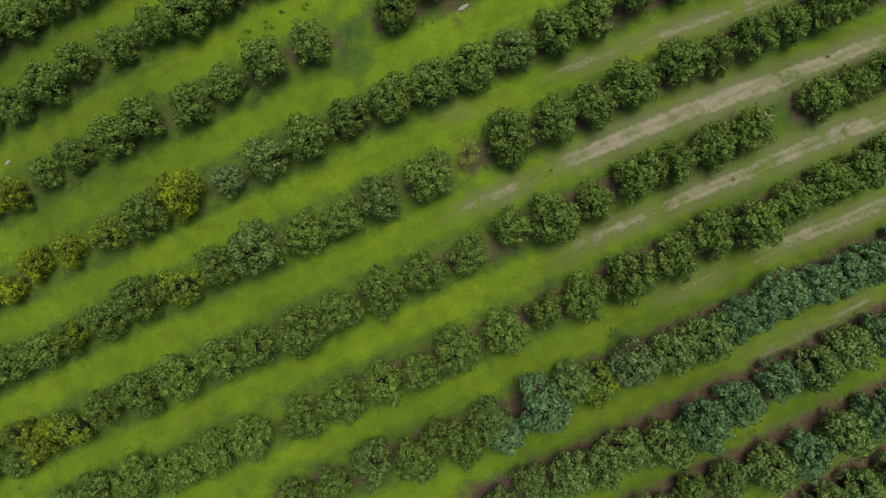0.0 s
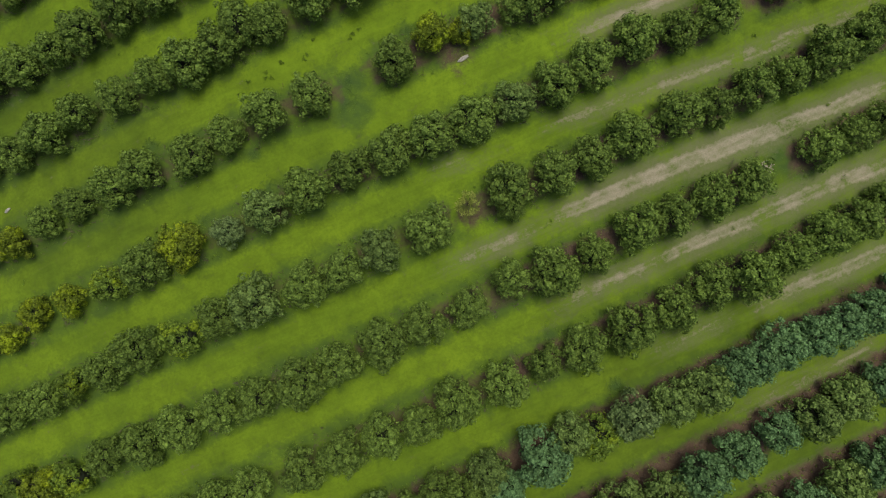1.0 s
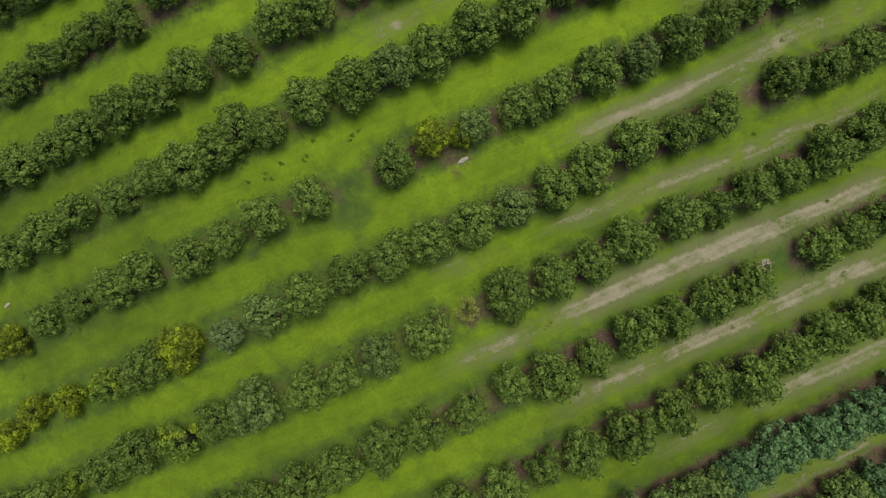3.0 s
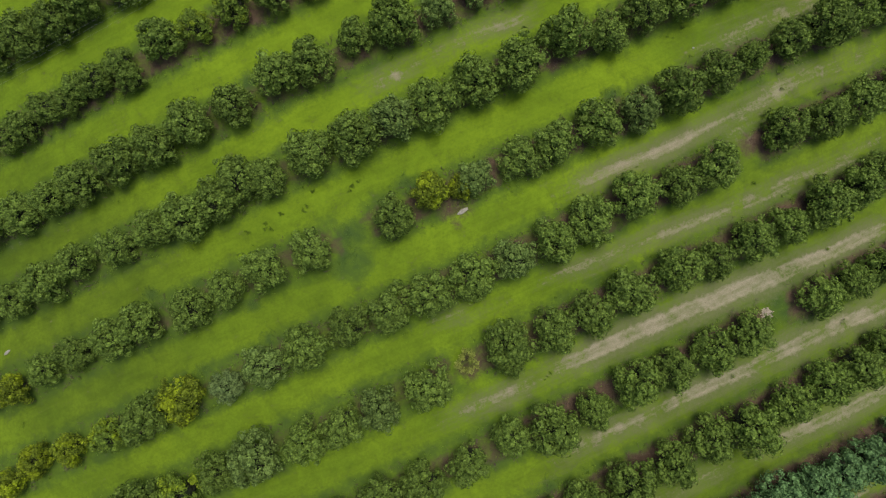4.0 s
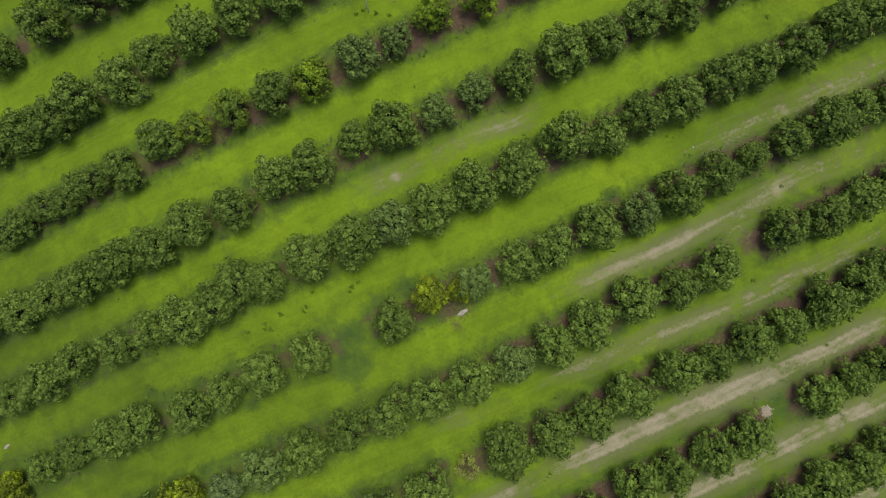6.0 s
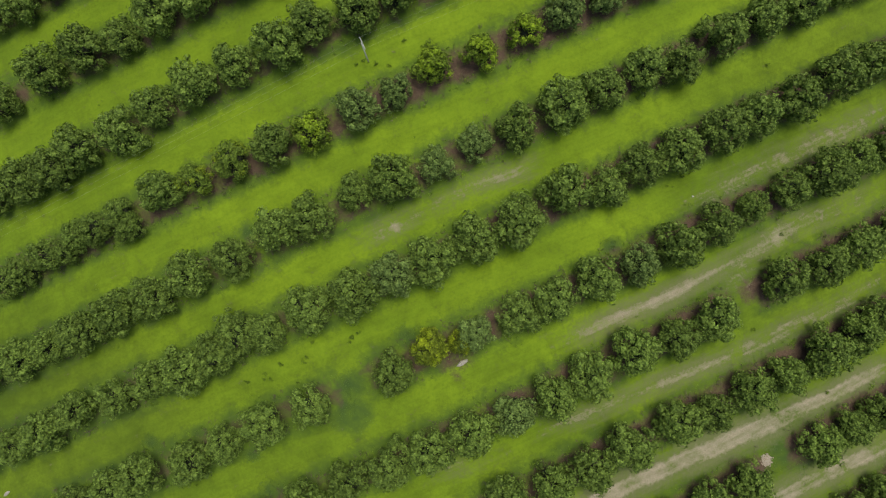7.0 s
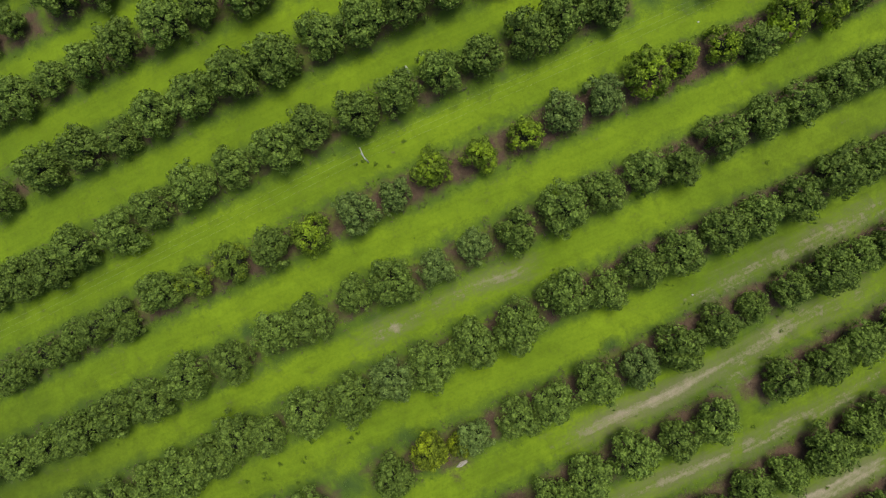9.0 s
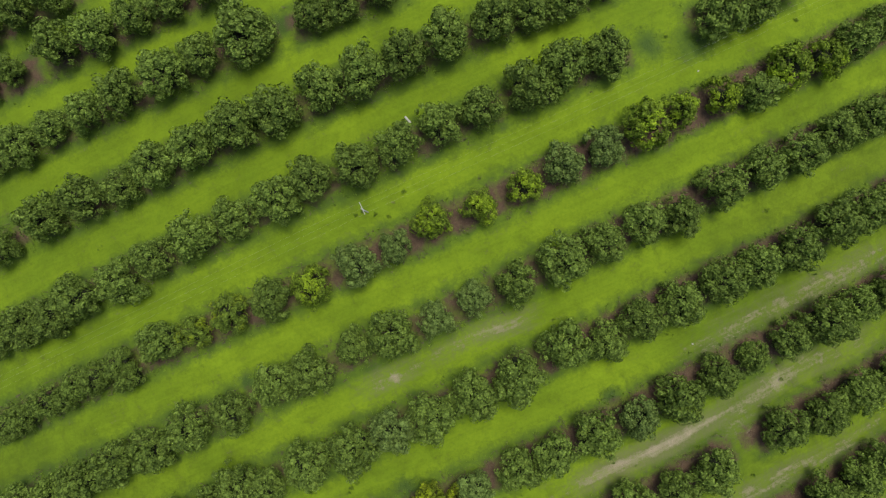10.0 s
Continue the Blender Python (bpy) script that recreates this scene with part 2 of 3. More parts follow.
ROWS.append((0.0, 30.00, 23.77, 0.42, 1.00, "gygggggggggyymgggmggggggg", [-61.9, 0.4, 5.4, -57.0, -0.6, 4.2, -52.2, 0.1, 3.9, -47.5, 0.4, 4.6, -42.3, 0.2, 5.2, -38.1, 0.5, 5.4, -31.9, -0.6, 5.3, -27.2, -0.2, 4.5, -22.0, 0.3, 5.4, -16.4, -0.1, 5.2, -6.2, -0.3, 4.9, -1.1, 0.6, 4.5, 2.1, -0.2, 3.0, 4.0, 0.1, 4.4, 9.7, -0.1, 5.0, 13.8, -0.0, 5.5, 19.2, 0.1, 5.7, 24.6, -0.4, 5.1, 29.5, -0.2, 6.0, 35.0, -0.0, 5.0, 39.9, 0.1, 4.0, 45.0, 0.1, 5.1, 49.8, 0.0, 6.0, 54.4, 0.1, 5.0, 59.2, -0.2, 5.3]))
ROWS.append((0.0, 19.30, 23.99, 0.35, 1.00, "gyyyhgysmgggggmggggggggg", [-62.5, -0.0, 5.0, -57.8, -0.9, 3.9, -53.3, 0.6, 4.3, -48.2, 0.4, 4.2, -42.8, 0.1, 4.6, -37.8, 0.0, 5.6, -32.7, 0.2, 5.7, -27.0, -0.5, 4.0, -22.3, 0.1, 5.6, -16.7, -0.0, 5.6, -11.5, 0.3, 5.3, -6.5, 0.0, 5.4, -1.7, -0.1, 5.6, 3.6, -0.2, 5.8, 8.9, -0.3, 4.8, 13.7, -0.4, 5.4, 18.6, 0.1, 5.7, 24.3, 0.6, 5.8, 29.4, -0.2, 5.0, 34.6, 0.0, 5.5, 44.3, 0.5, 5.6, 49.7, -0.4, 5.4, 54.9, 0.0, 5.4, 60.0, -0.3, 4.9]))
ROWS.append((0.0, 9.06, 23.76, 0.25, 1.00, "ggghgghgmggmgggggggggggggg", [-61.6, 0.2, 5.6, -56.5, -0.0, 5.5, -51.9, -0.1, 5.1, -47.7, -0.1, 4.7, -43.2, 0.1, 5.1, -38.2, 0.6, 6.0, -33.1, 0.0, 5.1, -28.2, 0.3, 5.1, -23.3, 0.4, 6.3, -17.3, -0.3, 5.3, -12.5, -0.5, 5.0, -7.8, -0.2, 5.3, -1.9, -0.1, 5.8, 7.9, -1.5, 3.5, 8.5, 0.7, 5.9, 13.8, -0.1, 5.3, 18.3, -0.3, 5.6, 23.5, 0.4, 6.0, 29.6, 0.5, 5.9, 34.1, -0.2, 4.5, 39.4, -0.1, 5.7, 44.2, -0.5, 4.7, 49.6, 0.1, 6.0, 54.6, 0.1, 5.4, 58.4, 0.7, 4.7, 63.1, -0.1, 5.3]))
ROWS.append((0.0, -1.72, 23.60, 0.25, 1.00, "gghyhggggggggggggggggggggg", [-61.4, 0.2, 5.6, -56.3, -1.6, 4.0, -55.3, 1.6, 3.7, -52.2, -0.3, 5.1, -47.7, -0.2, 4.9, -42.9, 0.4, 4.8, -37.9, 0.5, 5.4, -32.8, 0.3, 5.7, -27.5, 0.2, 5.2, -23.2, -0.2, 5.4, -17.8, -0.6, 6.1, -12.7, -0.1, 5.4, -7.4, 0.1, 5.7, -2.4, -0.1, 5.3, 3.1, -0.2, 4.9, 8.7, 0.9, 4.9, 13.6, -0.5, 6.2, 18.7, -0.4, 4.6, 24.3, 0.4, 5.8, 28.9, 0.1, 5.4, 34.1, 0.0, 5.4, 39.0, -0.1, 5.5, 49.1, -0.0, 5.2, 53.8, -0.0, 4.7, 57.9, 0.1, 4.7, 62.6, -0.1, 5.3]))
ROWS.append((0.0, -12.03, 23.12, 0.30, 1.00, "ggggggggggggggggggggggg", [-48.5, -0.2, 5.3, -43.9, 1.3, 4.6, -38.1, 0.5, 5.4, -33.2, -0.5, 5.4, -28.1, 0.2, 5.4, -23.7, -0.4, 5.1, -17.6, -0.5, 5.1, -12.5, -0.1, 5.5, -7.4, -0.2, 5.3, -2.9, -0.5, 5.0, 1.9, 0.0, 5.9, 7.6, -0.4, 5.5, 12.4, -0.0, 4.4, 17.5, -0.2, 5.6, 23.1, -0.2, 6.0, 28.6, -0.3, 5.6, 33.8, 0.5, 5.7, 38.9, -0.3, 6.4, 44.2, -0.0, 5.4, 49.6, 0.2, 5.8, 54.5, 0.1, 5.6, 58.4, 0.7, 5.1, 63.0, -0.2, 4.7]))
ROWS.append((0.0, -21.87, 21.76, 0.45, 1.20, "ggmgggmbbmhsmmbbbbbbb", [-17.8, 0.2, 4.8, -13.1, 0.1, 4.7, -8.0, 0.9, 5.4, -3.4, -0.5, 5.4, -0.3, 0.8, 4.4, 2.2, -0.9, 5.5, 5.8, 0.7, 5.3, 7.1, -1.8, 4.5, 12.1, -0.4, 6.8, 16.2, 0.8, 5.2, 18.7, -0.5, 5.1, 23.0, 0.4, 6.0, 27.9, 0.1, 5.5, 32.2, 0.0, 5.9, 36.0, -0.1, 5.2, 39.3, 0.2, 5.7, 43.2, 0.4, 6.0, 47.1, 0.2, 5.4, 51.0, -0.0, 5.6, 55.3, -0.3, 5.6, 60.0, -0.1, 4.7]))
ROWS.append((0.0, -31.43, 21.90, 0.90, 1.30, "mmmmmmbbbmmbb", [6.5, -0.4, 5.1, 11.2, 0.7, 4.7, 15.5, 0.3, 5.2, 19.3, -0.4, 5.4, 22.7, 0.2, 5.5, 27.0, -1.0, 6.4, 31.8, -0.3, 6.7, 36.9, -0.2, 5.8, 42.4, 0.3, 5.5, 47.1, 0.0, 6.1, 52.4, 0.1, 5.9, 56.6, 0.3, 5.4, 61.6, -0.1, 5.1]))
ROWS.append((0.0, -39.84, 21.00, 1.00, 1.30, "ggmmbmbb", [25.8, -0.1, 5.4, 31.0, 1.0, 4.5, 35.3, 0.6, 4.8, 40.8, -0.4, 5.9, 45.4, -0.8, 5.9, 50.7, -0.3, 6.2, 55.4, -0.2, 5.9, 60.1, -0.3, 5.2]))
ROWS.append((0.0, -47.76, 21.00, 1.10, 1.10, "mmm", [48.8, 0.2, 4.6, 53.6, 0.0, 5.4, 58.4, -0.3, 4.7]))

# Worn wheel tracks between the rows: from x, y to x, y; width; wear at both ends.
TRACKS = [
    (0.4, 3.7, 5.0, 5.8, 0.9, 0.50, 0.75),
    (4.3, 5.6, 10.9, 8.5, 1.2, 0.90, 0.60),
    (10.9, 8.5, 14.9, 10.1, 1.2, 0.50, 0.70),
    (14.2, 10.0, 27.8, 15.9, 1.6, 0.85, 1.00),
    (27.5, 15.8, 42.2, 21.2, 1.9, 1.00, 0.90),
    (42.2, 21.5, 55.5, 26.2, 1.3, 0.95, 0.95),
    (13.2, -0.9, 26.4, 4.9, 1.2, 0.45, 0.75),
    (26.4, 5.0, 38.5, 9.9, 1.3, 0.80, 0.80),
    (38.5, 10.1, 55.5, 16.7, 1.7, 0.75, 0.90),
]
TRACKS += [
    (15.6, 30.8, 31.3, 37.9, 1.0, 0.80, 0.90),
    (15.6, 31.2, 35.6, 39.9, 1.0, 0.80, 0.85),
    (34.9, 39.7, 40.8, 43.2, 1.2, 0.60, 0.75),
    (34.5, 36.0, 38.2, 41.3, 2.4, 0.42, 0.50),
    (40.0, 43.0, 53.2, 47.9, 1.5, 0.50, 0.40),
    (12.9, 20.3, 34.9, 28.7, 0.9, 0.55, 0.75),
    (34.2, 28.3, 54.8, 36.9, 1.3, 0.50, 0.40),
    (0.4, 15.5, 5.0, 17.1, 1.2, 0.55, 0.45),
    (-9.5, 42.1, -1.6, 46.0, 1.2, 0.40, 0.45),
]
TRACKS += [
    (-1.6, 46.0, 3.0, 48.3, 1.0, 0.50, 0.50),
    (3.0, 48.6, 10.9, 51.2, 1.1, 0.65, 0.50),
    (25.7, -5.9, 34.2, -2.3, 1.2, 0.50, 0.55),
    (37.1, -1.0, 55.5, 5.7, 1.4, 0.60, 0.80),
    (29.9, 47.0, 55.5, 58.2, 1.6, 0.40, 0.50),
    (34.2, -14.0, 55.5, -5.9, 1.4, 0.35, 0.50),
    (37.1, -24.0, 55.5, -17.6, 1.3, 0.40, 0.50),
    (45.3, -29.5, 55.5, -25.4, 1.4, 0.50, 0.60),
]
# Patches of long grass: x, y, radius.
LUSH = [
    (41.3, 16.8, 2.6),
    (43.8, 15.5, 1.8),
    (-10.5, 22.1, 3.2),
    (-10.5, 25.2, 2.6),
    (-50.6, 80.9, 3.0),
    (29.9, 83.7, 3.2),
    (24.4, 82.8, 2.5),
    (-18.8, 85.0, 2.5),
    (-20.1, 40.9, 2.0),
    (-4.2, 30.8, 2.0),
    (-28.7, 5.1, 1.6),
    (-22.9, 42.9, 2.0),
    (-20.3, 12.9, 1.3),
    (-28.3, 8.9, 1.3),
    (-34.8, 18.0, 1.3),
    (-22.3, 17.2, 1.2),
    (-19.7, 41.2, 1.6),
    (20.3, -10.1, 1.2),
    (12.6, -4.3, 1.6),
    (20.0, 41.4, 1.5),
    (-3.1, 30.8, 1.3),
    (-12.1, 25.1, 1.5),
    (-11.3, 23.1, 1.4),
]
# Pale, bare spots: x, y, radius.
BARE = [
    (-5.5, 43.9, 0.9),
    (37.1, 36.7, 0.8),
    (40.6, 42.7, 1.4),
]

# Brown earth round single trees: x, y, radius.
EARTH = [
    (3.3, 10.2, 2.4),
    (1.6, 28.4, 2.6),
    (36.9, 36.0, 2.0),
    (-5.8, 28.6, 1.6),
]


def smooth(v, lo, hi):
    t = np.clip((v - lo) / (hi - lo), 0, 1)
    return t * t * (3 - 2 * t)


def spaced(lo, hi, step, reach):
    """Even steps from lo to hi, then wider and wider ones out to reach."""
    middle = list(np.arange(lo, hi + step / 2, step))
    left, right, wide = [lo], [middle[-1]], step
    while right[-1] < reach:
        wide *= 1.45
        right.append(right[-1] + wide)
        left.append(left[-1] - wide)
    return np.array(left[:0:-1] + middle + right[1:])


def build_ground():
    xs, ys = spaced(-74, 74, 0.48, 2500), spaced(-52, 118, 0.48, 2500)
    gx, gy = np.meshgrid(xs, ys)
    x, y = gx.ravel(), gy.ravel()
    soil, lush_and_shade, track = np.zeros_like(x), np.zeros_like(x), np.zeros_like(x)
    dusty = np.zeros_like(x)
    mound = np.zeros_like(x)
    for row in ROWS:
        px, py, c, s = bearing(row)
        along, aside = (x - px) * c + (y - py) * s, (y - py) * c - (x - px) * s
        near = np.full_like(x, 99.0)
        for a in row[6][0::3]:
            near = np.minimum(near, np.abs(along - a))
        within = 1 - smooth(near, 2.4, 4.6)
        bare = row[3] + (row[4] - row[3]) * smooth(along, -50, 55)
        soil = np.maximum(soil, within * bare * (1 - smooth(np.abs(aside), 0.8, 1.5 + 1.8 * bare)))
        # beside the rows: long grass plus the shade round the trees, painted in
        lush_and_shade = np.maximum(lush_and_shade, (0.3 + 0.7 * within) * 0.66 * (1 - smooth(np.abs(aside), 2.0, 4.2)))
        mound = np.maximum(mound, within * 0.16 * (1 - smooth(np.abs(aside), 0.8, 3.0)))
    for x0, y0, x1, y1, wide, w0, w1 in TRACKS:
        length = math.hypot(x1 - x0, y1 - y0)
        c, s = (x1 - x0) / length, (y1 - y0) / length
        along, aside = (x - x0) * c + (y - y0) * s, (y - y0) * c - (x - x0) * s
        sway = 0.14 * np.sin(along * 0.16 + x0) + 0.08 * np.sin(along * 0.43 + y0)
        ends = smooth(along, -5, 4) * (1 - smooth(along, length - 4, length + 5))
        wear = 0.04 + w0 + (w1 - w0) * np.clip(along / length, 0, 1)
        d = np.abs(aside - sway)
        # a narrow track is one worn line, a wide one has two ruts with a strip of thin grass between
        apart = 0.34 * wide if wide > 1.25 else 0.0
        rut = 1 - smooth(np.abs(d - apart), 0.10, 0.55)
        track = np.maximum(track, ends * wear * np.maximum(0.98 * rut, 0.74 * (1 - smooth(d, 0.2 * wide, 1.0 * wide))))
        dusty = np.maximum(dusty, ends * wear * (1 - smooth(d, 0.5 * wide, 1.2 * wide + 1.3)))
    for px, py, r in LUSH:
        lush_and_shade = np.maximum(lush_and_shade, 0.86 * (1 - smooth(np.hypot(x - px, y - py), 0.2 * r, 1.3 * r)))
    for px, py, r in EARTH:
        soil = np.maximum(soil, 0.68 * (1 - smooth(np.hypot(x - px, y - py), 0.4 * r, 1.2 * r)))
    for px, py, r in BARE:
        track = np.maximum(track, 0.95 * (1 - smooth(np.hypot(x - px, y - py), 0.0, 1.5 * r)))
    dull = 0.52 * (1 - smooth(y + 0.25 * x, 5, 55)) + 0.85 * smooth(x - 0.15 * y, 0, 40) * (1 - smooth(y - 0.4 * x, 45, 70))
    dull += 0.55 * (1 - smooth(np.hypot((x + 48) / 26, (y - 16) / 24), 0.3, 1.0))
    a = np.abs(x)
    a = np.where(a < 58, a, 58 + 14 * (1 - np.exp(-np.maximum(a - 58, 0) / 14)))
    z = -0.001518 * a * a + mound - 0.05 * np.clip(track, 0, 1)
    z += 0.025 * np.sin(x * 1.3 + 0.7 * np.sin(y * 0.9)) * np.sin(y * 1.1 + 0.6 * np.sin(x * 0.8))
    me = bpy.data.meshes.new("ground")
    nx, ny = len(xs), len(ys)
    first = (np.arange(ny - 1)[:, None] * nx + np.arange(nx - 1)[None, :]).ravel()
    faces = np.stack([first, first + 1, first + nx + 1, first + nx], 1)
    me.from_pydata(np.stack([x, y, z], 1).tolist(), [], faces.tolist())
    for name, values in (("soil", soil), ("lush_and_shade", lush_and_shade), ("track", track), ("dusty", dusty), ("dull", np.clip(dull, 0, 1))):
        me.attributes.new(name, "FLOAT", "POINT").data.foreach_set("value", values.astype(np.float32))
    me.shade_smooth()
    me.materials.append(GROUND)
    return tagged(new("ground", me), "mown yellow-green grass with bare soil strips and worn sandy tracks", "ground", kind="structure")


build_ground()


# ---- trees ----
def part(name, mesh, parent, mat=None, label=""):
    ob = new(name, mesh)
    ob.parent = parent
    if mat:
        ob.material_slots[0].link = "OBJECT"
        ob.material_slots[0].material = mat
    return tagged(ob, label)


def mesh_of(name, verts, faces, mat, flat=True):
    me = bpy.data.meshes.new(name)
    me.from_pydata(verts, [], faces)
    if not flat:
        me.shade_smooth()
    me.materials.append(mat)
    return me


def add_leaf(verts, faces, at, out, way, length, width, droop):
    """One leaf, folded along its middle: it starts at a point, goes out along a way and droops."""
    side = way.cross(out)
    if side.length < 1e-4:
        side = way.orthogonal()
    side = side.normalized() * width * 0.5
    mid = at + way * length * 0.5 + out * length * 0.10
    end = at + way * length - out * length * droop
    i = len(verts)
    verts += [at[:], (mid + side)[:], end[:], (mid - side)[:]]
    faces += [(i, i + 1, i + 2), (i, i + 2, i + 3)]


ICO = None


def add_blob(verts, faces, at, r, rng):
    """A rough lump: a knot of a crown's shade-dark inner twigs, or a stone."""
    global ICO
    if ICO is None:
        bm = bmesh.new()
        bmesh.ops.create_icosphere(bm, subdivisions=1, radius=1.0)
        ICO = [v.co.copy() for v in bm.verts], [[v.index for v in f.verts] for f in bm.faces]
        bm.free()
    i = len(verts)
    turn = Euler((rng.random() * 6, rng.random() * 6, rng.random() * 6)).to_matrix()
    verts += [(at + turn @ v * r * rng.uniform(0.78, 1.05))[:] for v in ICO[0]]
    faces += [[i + k for k in f] for f in ICO[1]]


def add_shell(verts, faces, at, r, away, rng):
    """The leafy outside of a bough: a rough lump, open on the side that is turned into the crown."""
    global SHELL
    if SHELL is None:
        bm = bmesh.new()
        bmesh.ops.create_icosphere(bm, subdivisions=2, radius=1.0)
        SHELL = [v.co.copy() for v in bm.verts], [[v.index for v in f.verts] for f in bm.faces]
        bm.free()
    i = len(verts)
    turn = Euler((rng.random() * 6, rng.random() * 6, rng.random() * 6)).to_matrix()
    ways = [turn @ v for v in SHELL[0]]
    verts += [(at + v * r * rng.uniform(0.74, 1.16))[:] for v in ways]
    faces += [[i + k for k in f] for f in SHELL[1] if sum((ways[k].dot(away) for k in f)) > -0.9]


SHELL = None


def crown_mesh(name, seed, boughs=44, leaves=29, tall=1.62, open_=0.0):
    """A rounded crown of width 2: separate boughs that bulge from a dome, each a leafy lump set with rosettes of leaves."""
    rng = random.Random(seed)
    verts, faces = [], []
    lobes = [(rng.uniform(0, 6.28), rng.uniform(0.05, 0.15), k) for k in (1, 2, 3, 4)]
    centres = []
    for i in range(boughs):
        # even spread over a dome that reaches below its middle
        u = (i + 0.5) / boughs
        turn = i * 2.39996 + rng.uniform(-0.35, 0.35)
        lift = max(-0.55, min(0.98, 1 - 1.42 * u + rng.uniform(-0.10, 0.10)))
        # the skirt stays wide and hangs close to the ground
        flat = math.sqrt(1 - lift * lift) if lift > 0 else rng.uniform(0.90, 1.0)
        flat = flat if i else 0.06
        swell = 1 if i < 3 else 1 + sum(a * math.sin(k * turn + p) for p, a, k in lobes) + rng.uniform(-0.24, 0.12)
        r = rng.uniform(0.18, 0.26) if i < 10 else rng.choice((0.13, 0.17, 0.21, 0.25, 0.29)) * rng.uniform(0.9, 1.08)
        reach = (1.0 - r) * swell
        z = 0.42 * tall + 0.50 * (tall - r) * lift * (1 if lift > 0 else 0.98)
        z = min(z * rng.uniform(0.94 if i < 3 else 0.82, 1.08), tall - r * 0.6)
        centres.append((Vector((reach * flat * math.cos(turn), reach * flat * math.sin(turn), max(z, r * 0.8))), r))
    # a few boughs lower down, which close the openings between the others
    for k in range(7):
        turn = k * 0.8976 + rng.uniform(-0.3, 0.3)
        reach = rng.uniform(0.30, 0.55)
        centres.append((Vector((reach * math.cos(turn), reach * math.sin(turn), tall * rng.uniform(0.46, 0.58))), rng.uniform(0.20, 0.25)))
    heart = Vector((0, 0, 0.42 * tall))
    # lumps of inner twigs, coloured as dark as the shade between the boughs
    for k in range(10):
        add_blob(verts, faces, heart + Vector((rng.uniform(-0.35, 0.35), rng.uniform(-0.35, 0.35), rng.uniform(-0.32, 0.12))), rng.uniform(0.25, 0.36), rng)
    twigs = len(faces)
    for i, (at, r) in enumerate(centres):
        if i > 12 and rng.random() < open_:
            continue
        away = (at - heart + Vector((0, 0, 0.25))).normalized()
        add_shell(verts, faces, at, r * 0.64, away, rng)
        east = away.orthogonal().normalized()
        spin = rng.uniform(0, 6.28)
        rosettes = max(9, round(leaves * (r / 0.29) ** 2))
        for k in range(rosettes):
            # an even spread over the outer side of the bough
            rise_ = 1 - 1.30 * (k + 0.5) / rosettes
            level = math.sqrt(1 - rise_ * rise_)
            d = away * rise_ + (Matrix.Rotation(spin + k * 2.39996 + rng.uniform(-0.35, 0.35), 3, away) @ east) * level
            d = (d + Vector((rng.uniform(-0.2, 0.2), rng.uniform(-0.2, 0.2), rng.uniform(-0.1, 0.25)))).normalized()
            spot = at + d * r * rng.uniform(0.84, 1.16)
            first = d.orthogonal().normalized()
            turn = rng.uniform(0, 6.28)
            size = rng.uniform(0.066, 0.104)
            for j in range(3):
                way = Matrix.Rotation(turn + j * 2.094 + rng.uniform(-0.3, 0.3), 3, d) @ first
                way = (way + d * rng.uniform(0.1, 0.7)).normalized()
                add_leaf(verts, faces, spot, d, way, size * rng.uniform(0.8, 1.2), size * rng.uniform(0.75, 1.0), rng.uniform(0.0, 0.3))
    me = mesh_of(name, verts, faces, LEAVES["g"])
    # the heart lumps take the shade-darkened material
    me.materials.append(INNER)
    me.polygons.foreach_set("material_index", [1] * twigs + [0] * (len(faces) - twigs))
    return me


def add_limb(verts, faces, path, sides=7):
    """A tapering tube through points with radii."""
    i = len(verts)
    for k, (p, r) in enumerate(path):
        q = path[min(k + 1, len(path) - 1)][0] - path[max(k - 1, 0)][0]
        a = q.orthogonal().normalized()
        b = q.cross(a).normalized()
        verts += [(p + r * (math.cos(t) * a + math.sin(t) * b))[:] for t in (6.2832 * j / sides for j in range(sides))]
    for k in range(len(path) - 1):
        for j in range(sides):
            j2 = (j + 1) % sides
            faces.append((i + k * sides + j, i + k * sides + j2, i + (k + 1) * sides + j2, i + (k + 1) * sides + j))
    faces.append([i + (len(path) - 1) * sides + j for j in range(sides)])


def trunk_mesh(name, seed):
    rng = random.Random(seed)
    verts, faces = [], []
    fork = Vector((rng.uniform(-0.03, 0.03), rng.uniform(-0.03, 0.03), 0.34))
    add_limb(verts, faces, [(Vector((0, 0, -0.06)), 0.085), (Vector((0, 0, 0.05)), 0.062), (fork, 0.052)])
    for k in range(5):
        a = k * 1.257 + rng.uniform(-0.3, 0.3)
        out = Vector((math.cos(a), math.sin(a), 0))
        mid = fork + out * 0.25 + Vector((0, 0, rng.uniform(0.18, 0.28)))
        end = mid + out * 0.28 + Vector((0, 0, rng.uniform(0.2, 0.5)))
        add_limb(verts, faces, [(fork - Vector((0, 0, 0.04)), 0.040), (mid, 0.028), (end, 0.010)], 6)
    return mesh_of(name, verts, faces, BARK, flat=False)


CROWNS = [crown_mesh("crown", 11 + i, tall=1.52 + 0.05 * (i % 5)) for i in range(12)]
LOOSE = [crown_mesh("loose_crown", 71 + i, boughs=40, leaves=29, tall=1.62, open_=0.16) for i in range(4)]
TRUNKS = [trunk_mesh("trunk", 31 + i) for i in range(4)]
